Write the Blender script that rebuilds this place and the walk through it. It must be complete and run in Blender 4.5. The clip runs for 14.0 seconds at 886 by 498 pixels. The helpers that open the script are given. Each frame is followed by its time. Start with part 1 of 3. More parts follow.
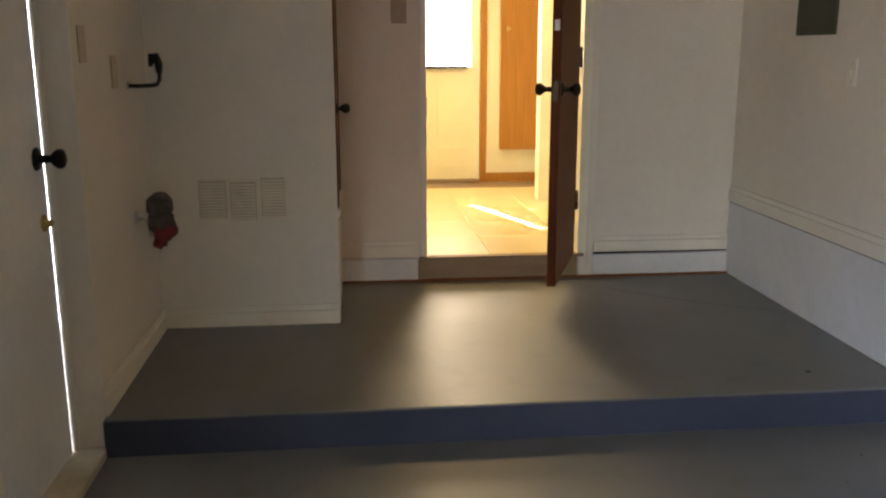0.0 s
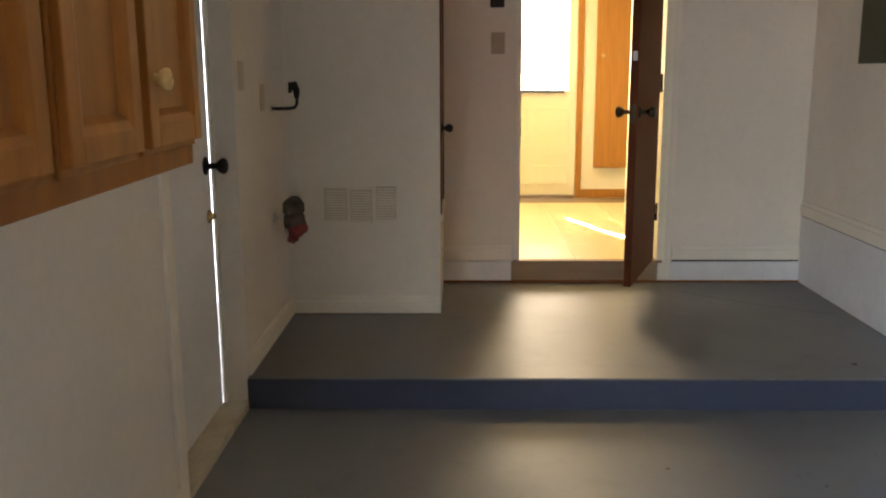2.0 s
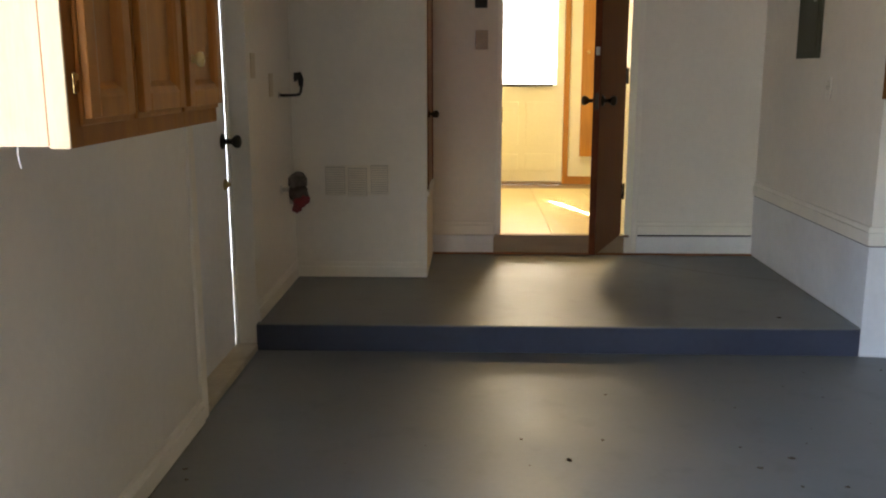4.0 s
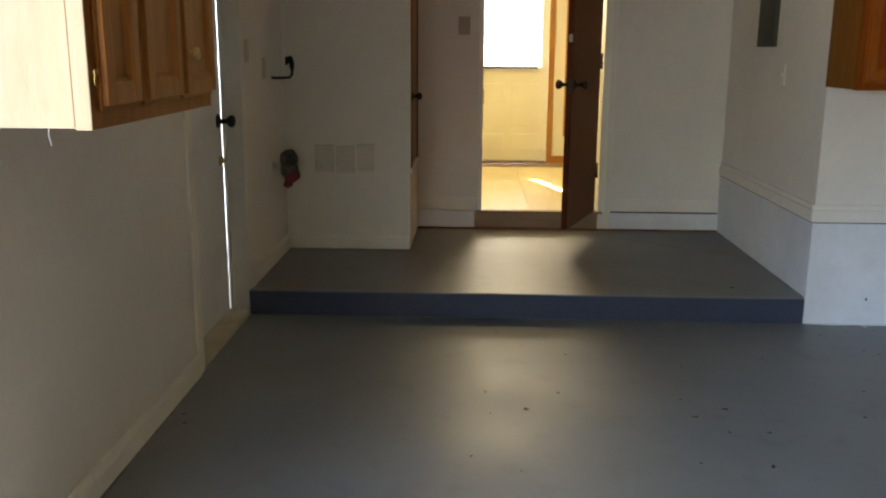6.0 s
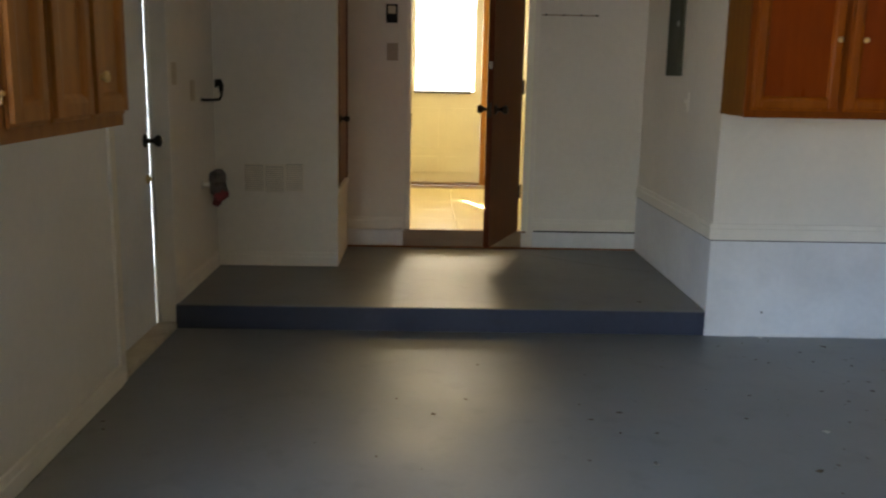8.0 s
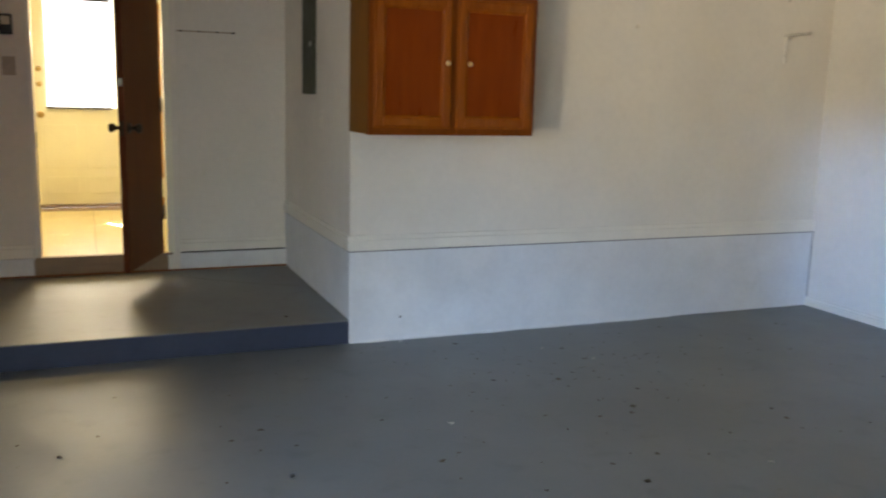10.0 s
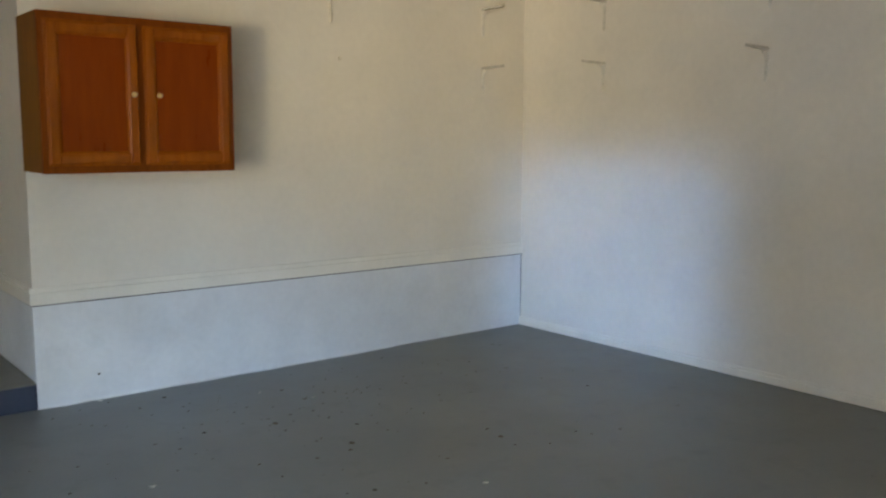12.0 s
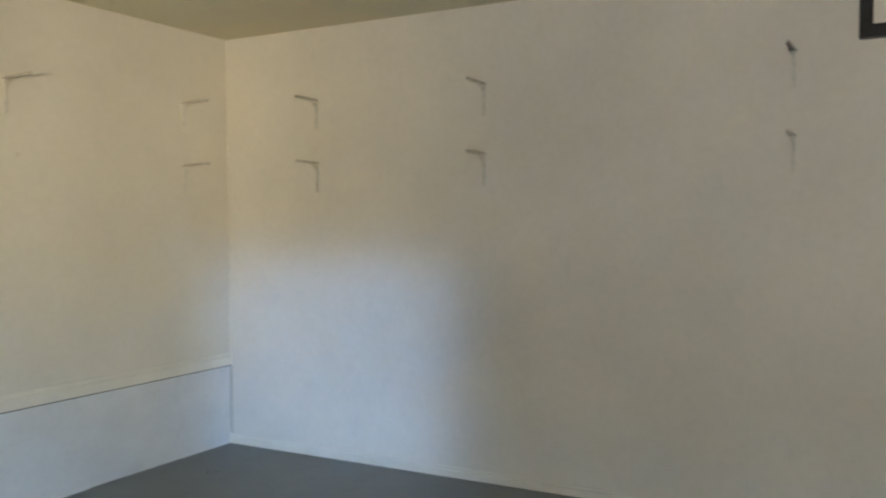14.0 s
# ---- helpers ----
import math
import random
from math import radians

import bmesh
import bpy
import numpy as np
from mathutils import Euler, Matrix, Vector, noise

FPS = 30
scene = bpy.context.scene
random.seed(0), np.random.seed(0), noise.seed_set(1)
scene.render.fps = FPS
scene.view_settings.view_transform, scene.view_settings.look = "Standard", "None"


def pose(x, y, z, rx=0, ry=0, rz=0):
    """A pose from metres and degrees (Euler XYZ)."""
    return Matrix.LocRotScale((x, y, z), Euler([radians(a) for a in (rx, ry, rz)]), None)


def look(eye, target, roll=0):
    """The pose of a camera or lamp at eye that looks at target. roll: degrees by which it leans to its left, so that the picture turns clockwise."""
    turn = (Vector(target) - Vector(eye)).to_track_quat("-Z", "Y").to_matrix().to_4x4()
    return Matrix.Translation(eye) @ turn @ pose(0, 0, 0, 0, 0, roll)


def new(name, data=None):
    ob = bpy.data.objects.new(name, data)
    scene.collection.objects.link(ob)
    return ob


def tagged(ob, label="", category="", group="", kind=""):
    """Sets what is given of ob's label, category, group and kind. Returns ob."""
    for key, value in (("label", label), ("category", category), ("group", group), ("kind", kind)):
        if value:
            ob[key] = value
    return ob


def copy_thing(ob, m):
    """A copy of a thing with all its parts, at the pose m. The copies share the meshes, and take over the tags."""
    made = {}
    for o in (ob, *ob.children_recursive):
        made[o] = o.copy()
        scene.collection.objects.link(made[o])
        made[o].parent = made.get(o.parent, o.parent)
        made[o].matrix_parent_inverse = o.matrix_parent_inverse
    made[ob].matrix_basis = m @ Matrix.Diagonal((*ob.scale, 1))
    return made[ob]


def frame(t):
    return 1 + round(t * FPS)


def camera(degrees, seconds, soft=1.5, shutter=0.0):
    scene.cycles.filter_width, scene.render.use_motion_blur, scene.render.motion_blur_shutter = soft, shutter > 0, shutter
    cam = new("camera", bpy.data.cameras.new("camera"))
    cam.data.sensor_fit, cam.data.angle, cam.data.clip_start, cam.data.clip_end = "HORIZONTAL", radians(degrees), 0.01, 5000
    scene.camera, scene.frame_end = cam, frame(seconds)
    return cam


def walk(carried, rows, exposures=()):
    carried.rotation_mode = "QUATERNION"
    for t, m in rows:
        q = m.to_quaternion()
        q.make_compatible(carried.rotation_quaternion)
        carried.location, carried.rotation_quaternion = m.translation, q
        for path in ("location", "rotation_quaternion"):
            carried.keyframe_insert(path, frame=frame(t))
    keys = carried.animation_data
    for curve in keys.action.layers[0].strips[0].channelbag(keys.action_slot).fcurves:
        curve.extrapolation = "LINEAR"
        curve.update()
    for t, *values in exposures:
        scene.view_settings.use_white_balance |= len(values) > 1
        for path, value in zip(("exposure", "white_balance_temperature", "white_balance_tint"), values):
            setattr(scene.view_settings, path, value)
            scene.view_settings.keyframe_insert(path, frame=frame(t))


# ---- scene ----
cam = camera(53.5, 14.0, soft=2.1, shutter=0.4)
PATH = [
    (0, (0.837, 0.827, 1.307), (1.033, 2.768, 0.866), -0.1),
    (0.5, (0.788, 0.733, 1.314), (0.958, 2.662, 0.811), 0.4),
    (1, (0.797, 0.615, 1.319), (0.908, 2.547, 0.814), 0.4),
    (1.5, (0.836, 0.457, 1.317), (0.86, 2.403, 0.858), -0.2),
    (2, (0.868, 0.237, 1.335), (0.825, 2.197, 0.942), -0.3),
    (4.5, (1.045, -0.46, 1.299), (0.975, 1.498, 0.899), -0.05),
    (5, (1.051, -0.534, 1.319), (1.004, 1.418, 0.885), 0.4),
    (5.5, (1.11, -0.654, 1.333), (1.052, 1.296, 0.892), 0.3),
    (6, (1.142, -0.724, 1.344), (1.076, 1.225, 0.9), 0.4),
    (6.5, (1.139, -0.728, 1.346), (1.073, 1.222, 0.908), 0.3),
    (7, (1.175, -0.791, 1.353), (1.085, 1.162, 0.93), 0.3),
    (9.5, (1.482, -1.01, 1.354), (2.033, 0.882, 1.011), 1.9),
    (10, (1.498, -1.002, 1.389), (2.243, 0.822, 1.042), 1.5),
    (10.5, (1.515, -1.061, 1.393), (2.446, 0.678, 1.061), 1.7),
    (11, (1.577, -1.06, 1.393), (2.649, 0.598, 1.073), 1.6),
    (11.5, (1.659, -0.987, 1.379), (2.831, 0.605, 1.078), 1.2),
    (12, (1.718, -0.952, 1.35), (2.967, 0.59, 1.099), 0.3),
    (12.5, (1.802, -0.96, 1.398), (3.112, 0.538, 1.195), 0.1),
    (13, (1.771, -0.774, 1.437), (3.201, 0.617, 1.293), -0.4),
    (13.5, (1.704, -0.628, 1.453), (3.285, 0.594, 1.362), -0.5),
    (14, (1.744, -0.461, 1.478), (3.49, 0.511, 1.411), -0.3),
]
walk(cam, [(r[0], look(*r[1:])) for r in PATH],
     [(0, 3.64, 7350, 21), (1, 3.75, 7250, 21), (1.5, 3.68, 7250, 22), (2, 3.78, 7200, 21), (4.5, 3.44, 6950, 17), (5, 3.54, 6900, 17), (5.5, 3.36, 6950, 15), (6.5, 3.13, 7150, 14), (7, 2.92, 7250, 14), (9.5, 3.36, 6850, 14), (10, 3.38, 6900, 14), (11, 3.41, 7050, 12), (12.5, 3.47, 7200, 10), (14, 3.45, 7250, 8)])

# ---- light ----
SUN_AZ, SUN_EL = math.atan2(-0.667, -0.745), radians(72)
world = bpy.data.worlds.new("sky")
scene.world = world
world.use_nodes = True
wn = world.node_tree
sky = wn.nodes.new("ShaderNodeTexSky")
sky.sky_type = "NISHITA"
sky.sun_disc = False
sky.ozone_density, sky.dust_density = 1.5, 0.5
sky.sun_elevation = SUN_EL
sky.sun_rotation = math.pi / 2 - SUN_AZ
wn.links.new(sky.outputs[0], wn.nodes["Background"].inputs[0])
wn.nodes["Background"].inputs[1].default_value = 0.135

sun_to = Vector((-math.cos(SUN_AZ) * math.cos(SUN_EL), -math.sin(SUN_AZ) * math.cos(SUN_EL), -math.sin(SUN_EL)))
sun = new("sun", bpy.data.lights.new("sun", "SUN"))
sun.data.energy, sun.data.angle, sun.data.color = 1.95, radians(0.5), (1.0, 0.93, 0.82)
sun.matrix_world = look((-20, -18, 30), Vector((-20, -18, 30)) + sun_to)


def area(name, eye, target, w, h, watts, colour, spread=180, roll=0):
    lamp = bpy.data.lights.new(name, "AREA")
    lamp.shape, lamp.size, lamp.size_y = "RECTANGLE", w, h
    lamp.energy, lamp.color, lamp.spread = watts, colour, radians(spread)
    ob = new(name, lamp)
    ob.matrix_world = look(eye, target, roll)
    return ob


SILLZ = 0.257  # kitchen floor height
# daylight in the kitchen door's window, sun streak on the kitchen floor
area("kitchen_window_sky", (1.49, 7.80, 1.65), (1.55, 5.0, 0.6), 0.56, 0.92, 2.15, (1.0, 0.84, 0.52))
# warm lamp under the kitchen ceiling, out of sight above the doorway
area("kitchen_ceiling_lamp", (1.41, 6.45, 2.60), (1.41, 6.449, 0.3), 0.30, 0.30, 2.15, (1.0, 0.78, 0.41))
# added fill lamp by the solid west wall, brightens the kitchen
area("kitchen_side_fill", (0.82, 6.7, 1.6), (3.0, 7.05, 0.9), 1.2, 1.0, 0.6, (1.0, 0.88, 0.60), 85)
# added lamps standing in for the sky and sunlit ground outside the garage doorway
sky_to = Vector((0.745, 0.667, -0.11)).normalized()
sky_at = Vector((0, -1.2, 1.35)) - 2.4 * sky_to
sky_side = sky_at + 1.10 * Vector((0.667, -0.745, 0))
area("doorway_sky", sky_side, sky_side + sky_to, 1.25, 1.5, 0.42, (0.25, 0.50, 1.0), 5)
low_to = Vector((0.745, 0.667, -0.25)).normalized()
low_at = Vector((0.35, 0.55, 1.30)) - 2.4 * low_to
area("doorway_low_sky", low_at, low_at + low_to, 1.3, 0.9, 0.20, (0.22, 0.49, 1.0), 20)
area("doorway_ground_light", (-1.8, -1.75, 1.0), (-1.8 + 0.799, -1.75 + 0.602, 1.13), 0.6, 0.7, 0.50, (1.0, 0.86, 0.55), 27)
area("doorway_floor_sky", (-0.10, -0.65, 1.85), (2.3, 1.3, 0.0), 1.5, 0.8, 0.75, (0.40, 0.65, 1.0), 50)
# thin streaks of sun across the kitchen floor
streak_to = Vector((0.95, 0.27, -1.64)).normalized()
for mid, along, w, watts in (((1.805, 6.36), (0.30, -0.86, 0), 0.91, 0.7), ((2.02, 6.53), (0.28, -0.84, 0), 0.38, 0.3), ((1.655, 6.787), (0.77, 0.63, 0), 0.12, 0.09)):
    streak = area("kitchen_sun_streak", (0, 0, 0), (0, 0, -1), w, 0.034, watts, (1.0, 0.98, 0.93), 1.2)
    along = Vector(along)
    sx = (along - streak_to * along.dot(streak_to)).normalized()
    streak.matrix_world = Matrix.Translation(Vector((*mid, SILLZ)) - 0.6 * streak_to) @ Matrix((sx, (-streak_to).cross(sx), -streak_to)).transposed().to_4x4()


# ---- materials ----
def mat(name, base, rough=0.6, metal=0.0, var=0.12, scale=3.0, fine=60.0, bump=0.15, bump_scale=90.0,
        tint=None, spec=0.5, stretch=None, rough_var=0.1, each=0.0, stain=0.0):
    """Paint, plaster, metal or wood: base colour with two scales of variation, roughness variation and fine relief."""
    m = bpy.data.materials.new(name)
    m.use_nodes = True
    nt = m.node_tree
    N, L = nt.nodes, nt.links
    bsdf = N["Principled BSDF"]
    co = N.new("ShaderNodeTexCoord")
    src = co.outputs["Object"]
    if stretch:
        mp = N.new("ShaderNodeMapping")
        mp.inputs["Scale"].default_value = stretch
        L.new(src, mp.inputs[0])
        src = mp.outputs[0]
    big, small = N.new("ShaderNodeTexNoise"), N.new("ShaderNodeTexNoise")
    big.inputs["Scale"].default_value, small.inputs["Scale"].default_value = scale, fine
    big.inputs["Detail"].default_value, small.inputs["Detail"].default_value = 5, 3
    L.new(src, big.inputs[0]), L.new(src, small.inputs[0])
    mix = N.new("ShaderNodeMath")
    mix.operation = "MULTIPLY_ADD"
    mix.inputs[1].default_value = 0.35
    L.new(small.outputs[0], mix.inputs[0]), L.new(big.outputs[0], mix.inputs[2])
    ramp = N.new("ShaderNodeValToRGB")
    a, b = ramp.color_ramp.elements
    a.position, b.position = 0.42, 0.95
    other = tint or [c * (1 - 2 * var) for c in base]
    a.color, b.color = (*other, 1), (*base, 1)
    if not tint:
        b.color = (*[min(1, c * (1 + var)) for c in base], 1)
    L.new(mix.outputs[0], ramp.inputs[0])
    out = ramp.outputs[0]
    if each:
        info, hsv = N.new("ShaderNodeObjectInfo"), N.new("ShaderNodeHueSaturation")
        rng = N.new("ShaderNodeMapRange")
        rng.inputs["To Min"].default_value, rng.inputs["To Max"].default_value = 1 - each, 1 + each
        L.new(info.outputs["Random"], rng.inputs[0]), L.new(rng.outputs[0], hsv.inputs["Value"])
        L.new(out, hsv.inputs["Color"])
        out = hsv.outputs[0]
    if stain:
        for sc, lo, hi, c0, c1 in ((1.1, 0.45, 0.70, 1.0, 1.0 + stain), (7.0, 0.56, 0.72, 1.0, 1.0 - stain * 0.7), (260.0, 0.66, 0.72, 1.0, 1.0 - stain * 1.2)):
            tx, mr, mul = N.new("ShaderNodeTexNoise"), N.new("ShaderNodeMapRange"), N.new("ShaderNodeVectorMath")
            tx.inputs["Scale"].default_value, tx.inputs["Detail"].default_value = sc, 6
            mr.inputs["From Min"].default_value, mr.inputs["From Max"].default_value = lo, hi
            mr.inputs["To Min"].default_value, mr.inputs["To Max"].default_value = c0, c1
            mul.operation = "SCALE"
            L.new(src, tx.inputs[0]), L.new(tx.outputs[0], mr.inputs[0]), L.new(out, mul.inputs[0]), L.new(mr.outputs[0], mul.inputs["Scale"])
            out = mul.outputs[0]
    L.new(out, bsdf.inputs["Base Color"])
    rr = N.new("ShaderNodeMapRange")
    rr.inputs["From Min"].default_value, rr.inputs["From Max"].default_value = 0.3, 0.7
    rr.inputs["To Min"].default_value, rr.inputs["To Max"].default_value = max(0.03, rough - rough_var), min(1, rough + rough_var)
    L.new(big.outputs[0], rr.inputs[0]), L.new(rr.outputs[0], bsdf.inputs["Roughness"])
    bsdf.inputs["Metallic"].default_value = metal
    bsdf.inputs["Specular IOR Level"].default_value = spec
    if bump:
        bn, bp = N.new("ShaderNodeTexNoise"), N.new("ShaderNodeBump")
        bn.inputs["Scale"].default_value, bn.inputs["Detail"].default_value = bump_scale, 3
        bp.inputs["Strength"].default_value, bp.inputs["Distance"].default_value = bump, 0.004
        L.new(src, bn.inputs[0]), L.new(bn.outputs[0], bp.inputs["Height"]), L.new(bp.outputs[0], bsdf.inputs["Normal"])
    return m


def glow(name, colour, strength):
    m = bpy.data.materials.new(name)
    m.use_nodes = True
    b = m.node_tree.nodes["Principled BSDF"]
    b.inputs["Base Color"].default_value = (*colour, 1)
    b.inputs["Emission Color"].default_value, b.inputs["Emission Strength"].default_value = (*colour, 1), strength
    return m


WALL = mat("wall_paint", (0.76, 0.708, 0.615), 0.55, var=0.05, scale=1.4, fine=25, bump=0.25, bump_scale=70, spec=0.35, stain=0.035)
STEM = mat("stem_wall_paint", (0.73, 0.73, 0.725), 0.6, var=0.06, scale=2.2, fine=30, bump=0.4, bump_scale=40, spec=0.35, stain=0.07)
TRIM = mat("trim_paint", (0.80, 0.75, 0.65), 0.45, var=0.05, scale=4, fine=50, bump=0.12, bump_scale=60)
CEIL = mat("ceiling_paint", (0.70, 0.64, 0.46), 0.75, var=0.05, scale=1.5, bump=0.4, bump_scale=60)
FLOOR = mat("floor_paint", (0.146, 0.155, 0.155), 0.54, var=0.06, scale=2.5, fine=40, bump=0.06, bump_scale=11, rough_var=0.08, spec=0.9, stain=0.20)
fb = FLOOR.node_tree.nodes["Principled BSDF"]
fb.inputs["Coat Weight"].default_value, fb.inputs["Coat Roughness"].default_value = 0.20, 0.40
# riser is darker and bluer than the step top
RISER = mat("riser_blue_grey", (0.042, 0.050, 0.078), 0.6, var=0.10, scale=3, fine=35, bump=0.25, bump_scale=25, spec=0.3, stain=0.15)
PINE = mat("honey_pine", (0.41, 0.168, 0.038), 0.42, spec=0.15, tint=(0.26, 0.092, 0.018), scale=1.6, fine=30, bump=0.02, bump_scale=12, stretch=(15, 15, 1.6), rough_var=0.03)
# same pine made darker for the shade in the gaps between doors
PINE_D = mat("shaded_pine_frame", (0.36, 0.14, 0.030), 0.5, spec=0.15, tint=(0.25, 0.088, 0.017), scale=1.6, fine=30, bump=0.02, bump_scale=12, stretch=(15, 15, 1.6), rough_var=0.03)
BRACKET = mat("painted_steel", (0.73, 0.69, 0.60), 0.4, var=0.1, scale=20, bump=0.05)
# bracket arms, a darker tone than the legs
BRACKET_A = mat("darker_bracket_steel", (0.60, 0.56, 0.48), 0.45, var=0.15, scale=20, bump=0.05)
CHERRY_D = mat("cherry_carcass", (0.20, 0.046, 0.004), 0.5, spec=0.1, tint=(0.13, 0.030, 0.002), scale=1.6, fine=30, bump=0.02, bump_scale=12, stretch=(34, 34, 1.6), rough_var=0.03)
CHERRY_S = mat("cherry_side", (0.25, 0.10, 0.016), 0.5, spec=0.06, tint=(0.15, 0.053, 0.007), scale=1.6, fine=30, bump=0.02, bump_scale=12, stretch=(34, 34, 1.6), rough_var=0.03)
RAWPINE = mat("pale_pine", (0.64, 0.49, 0.28), 0.55, tint=(0.54, 0.38, 0.19), scale=2.0, fine=25, bump=0.02, bump_scale=12, stretch=(9, 9, 1.2), stain=0.10, rough_var=0.03)
CHERRY = mat("cherry_stain", (0.215, 0.040, 0.003), 0.30, spec=0.18, tint=(0.165, 0.026, 0.002), scale=2.2, fine=14, bump=0.02, bump_scale=12, stretch=(9, 9, 1.2), rough_var=0.03)
CHERRY_F = mat("cherry_frame", (0.28, 0.076, 0.006), 0.20, spec=0.34, tint=(0.20, 0.046, 0.003), scale=2.5, fine=24, bump=0.02, bump_scale=12, stretch=(14, 14, 1.6), rough_var=0.03)
WALNUT = mat("dark_door_wood", (0.25, 0.100, 0.034), 0.6, spec=0.12, tint=(0.18, 0.067, 0.021), scale=2, fine=28, bump=0.02, bump_scale=12, stretch=(30, 30, 1.4), rough_var=0.03)
CLOSETW = mat("closet_door_wood", (0.20, 0.10, 0.055), 0.5, tint=(0.16, 0.075, 0.04), scale=2, fine=28, bump=0.02, bump_scale=12, stretch=(30, 30, 1.4), rough_var=0.03, spec=0.3)
WALNUT_E = mat("door_edge_wood", (0.12, 0.026, 0.005), 0.5, spec=0.1, tint=(0.06, 0.013, 0.003), scale=2, fine=28, bump=0.02, bump_scale=12, stretch=(30, 30, 1.4), rough_var=0.03)
ORANGE = mat("orange_varnish", (0.45, 0.205, 0.035), 0.35, tint=(0.34, 0.14, 0.022), scale=2, fine=28, bump=0.02, bump_scale=12, stretch=(30, 30, 1.4), rough_var=0.03)
CREAM = mat("kitchen_cream", (0.86, 0.84, 0.68), 0.55, var=0.04, scale=2, bump=0.1)
VINYL = mat("kitchen_vinyl", (0.68, 0.58, 0.31), 0.36, var=0.025, scale=1.2, fine=60, bump=0.05, each=0.04)
SILL = mat("worn_sill_wood", (0.33, 0.235, 0.14), 0.6, tint=(0.24, 0.16, 0.09), scale=3, fine=40, bump=0.15, stretch=(1, 8, 8))
BLACK = mat("black_iron", (0.018, 0.017, 0.016), 0.45, metal=0.6, var=0.2, scale=14, bump=0.15)
BRONZE = mat("dark_bronze", (0.06, 0.045, 0.03), 0.32, metal=0.9, var=0.2, scale=20, bump=0.03)
BRASS = mat("aged_brass", (0.55, 0.40, 0.17), 0.32, metal=1.0, var=0.15, scale=25, bump=0.03)
STEEL = mat("dull_steel", (0.45, 0.43, 0.40), 0.38, metal=1.0, var=0.12, scale=20, bump=0.03)
PANEL = mat("grey_enamel", (0.085, 0.090, 0.062), 0.62, spec=0.15, var=0.08, scale=6, bump=0.06)
PLATE = mat("tan_plastic", (0.42, 0.34, 0.25), 0.45, var=0.08, scale=12, bump=0.03)
IVORY = mat("ivory_plastic", (0.56, 0.47, 0.33), 0.4, var=0.05, scale=10, bump=0.02)
KNOBW = mat("ivory_knob", (0.62, 0.42, 0.17), 0.3, var=0.06, scale=30, bump=0.02)
BLIND = mat("white_blind", (0.85, 0.85, 0.83), 0.45, var=0.03, scale=8, bump=0.0)
RAG = mat("grey_rag", (0.17, 0.14, 0.12), 0.95, tint=(0.03, 0.024, 0.02), scale=25, fine=120, bump=0.6, bump_scale=140)
RED = mat("faded_red_cloth", (0.30, 0.045, 0.05), 0.85, tint=(0.17, 0.03, 0.03), scale=25, fine=120, bump=0.5, bump_scale=120)
PIPE = mat("painted_pipe", (0.62, 0.60, 0.54), 0.5, var=0.08, scale=15, bump=0.1)
LEAF = mat("dry_leaf_brown", (0.12, 0.09, 0.06), 0.8, tint=(0.06, 0.045, 0.03), scale=40, bump=0.3, each=0.4)
CHIP = mat("pale_chip", (0.55, 0.53, 0.48), 0.8, var=0.1, scale=40, bump=0.3, each=0.3)
CORD = mat("white_cord", (0.75, 0.73, 0.68), 0.7, var=0.05, scale=40, bump=0.1)
CONC = mat("driveway_concrete", (0.48, 0.46, 0.43), 0.85, var=0.12, scale=0.8, fine=40, bump=0.4, bump_scale=50)
VENT = mat("vent_enamel", (0.74, 0.675, 0.55), 0.5, var=0.05, scale=12, bump=0.03)
# vent colour darkened for the shade behind the slats
VENT_BACK = mat("vent_shade", (0.54, 0.49, 0.40), 0.7, var=0.1, scale=12, bump=0.0)
JOINT = mat("dark_joint", (0.25, 0.235, 0.21), 0.9, var=0.3, scale=9, fine=60, bump=0.3)
# near black, for the shade inside an open joint
SHADOWBOX = mat("gap_shade", (0.03, 0.03, 0.03), 0.9, var=0.1, bump=0.0)
DAYLIGHT = glow("bright_outdoors", (0.93, 0.97, 1.0), 0.6)
SUNLIT = glow("sunlit_outdoors", (0.78, 0.89, 1.0), 0.42)
GLASS = bpy.data.materials.new("window_glass")
GLASS.use_nodes = True
gb = GLASS.node_tree.nodes["Principled BSDF"]
gb.inputs["Transmission Weight"].default_value, gb.inputs["Roughness"].default_value, gb.inputs["IOR"].default_value = 1.0, 0.0, 1.45


# ---- building blocks ----
def box(bm, a, b, bevel=0.0, seg=2):
    """An axis-aligned block from corner a to corner b with rounded edges."""
    c = [(p + q) / 2 for p, q in zip(a, b)]
    s = [abs(q - p) for p, q in zip(a, b)]
    got = bmesh.ops.create_cube(bm, size=1, matrix=Matrix.Translation(c) @ Matrix.Diagonal((*s, 1)))
    if bevel:
        edges = list({e for v in got["verts"] for e in v.link_edges})
        bmesh.ops.bevel(bm, geom=edges, offset=min(bevel, min(s) * 0.45), segments=seg, profile=0.6, affect="EDGES")
    return bm


def blocks(*items, bevel=0.0):
    bm = bmesh.new()
    for a, b in items:
        box(bm, a, b, bevel)
    return bm


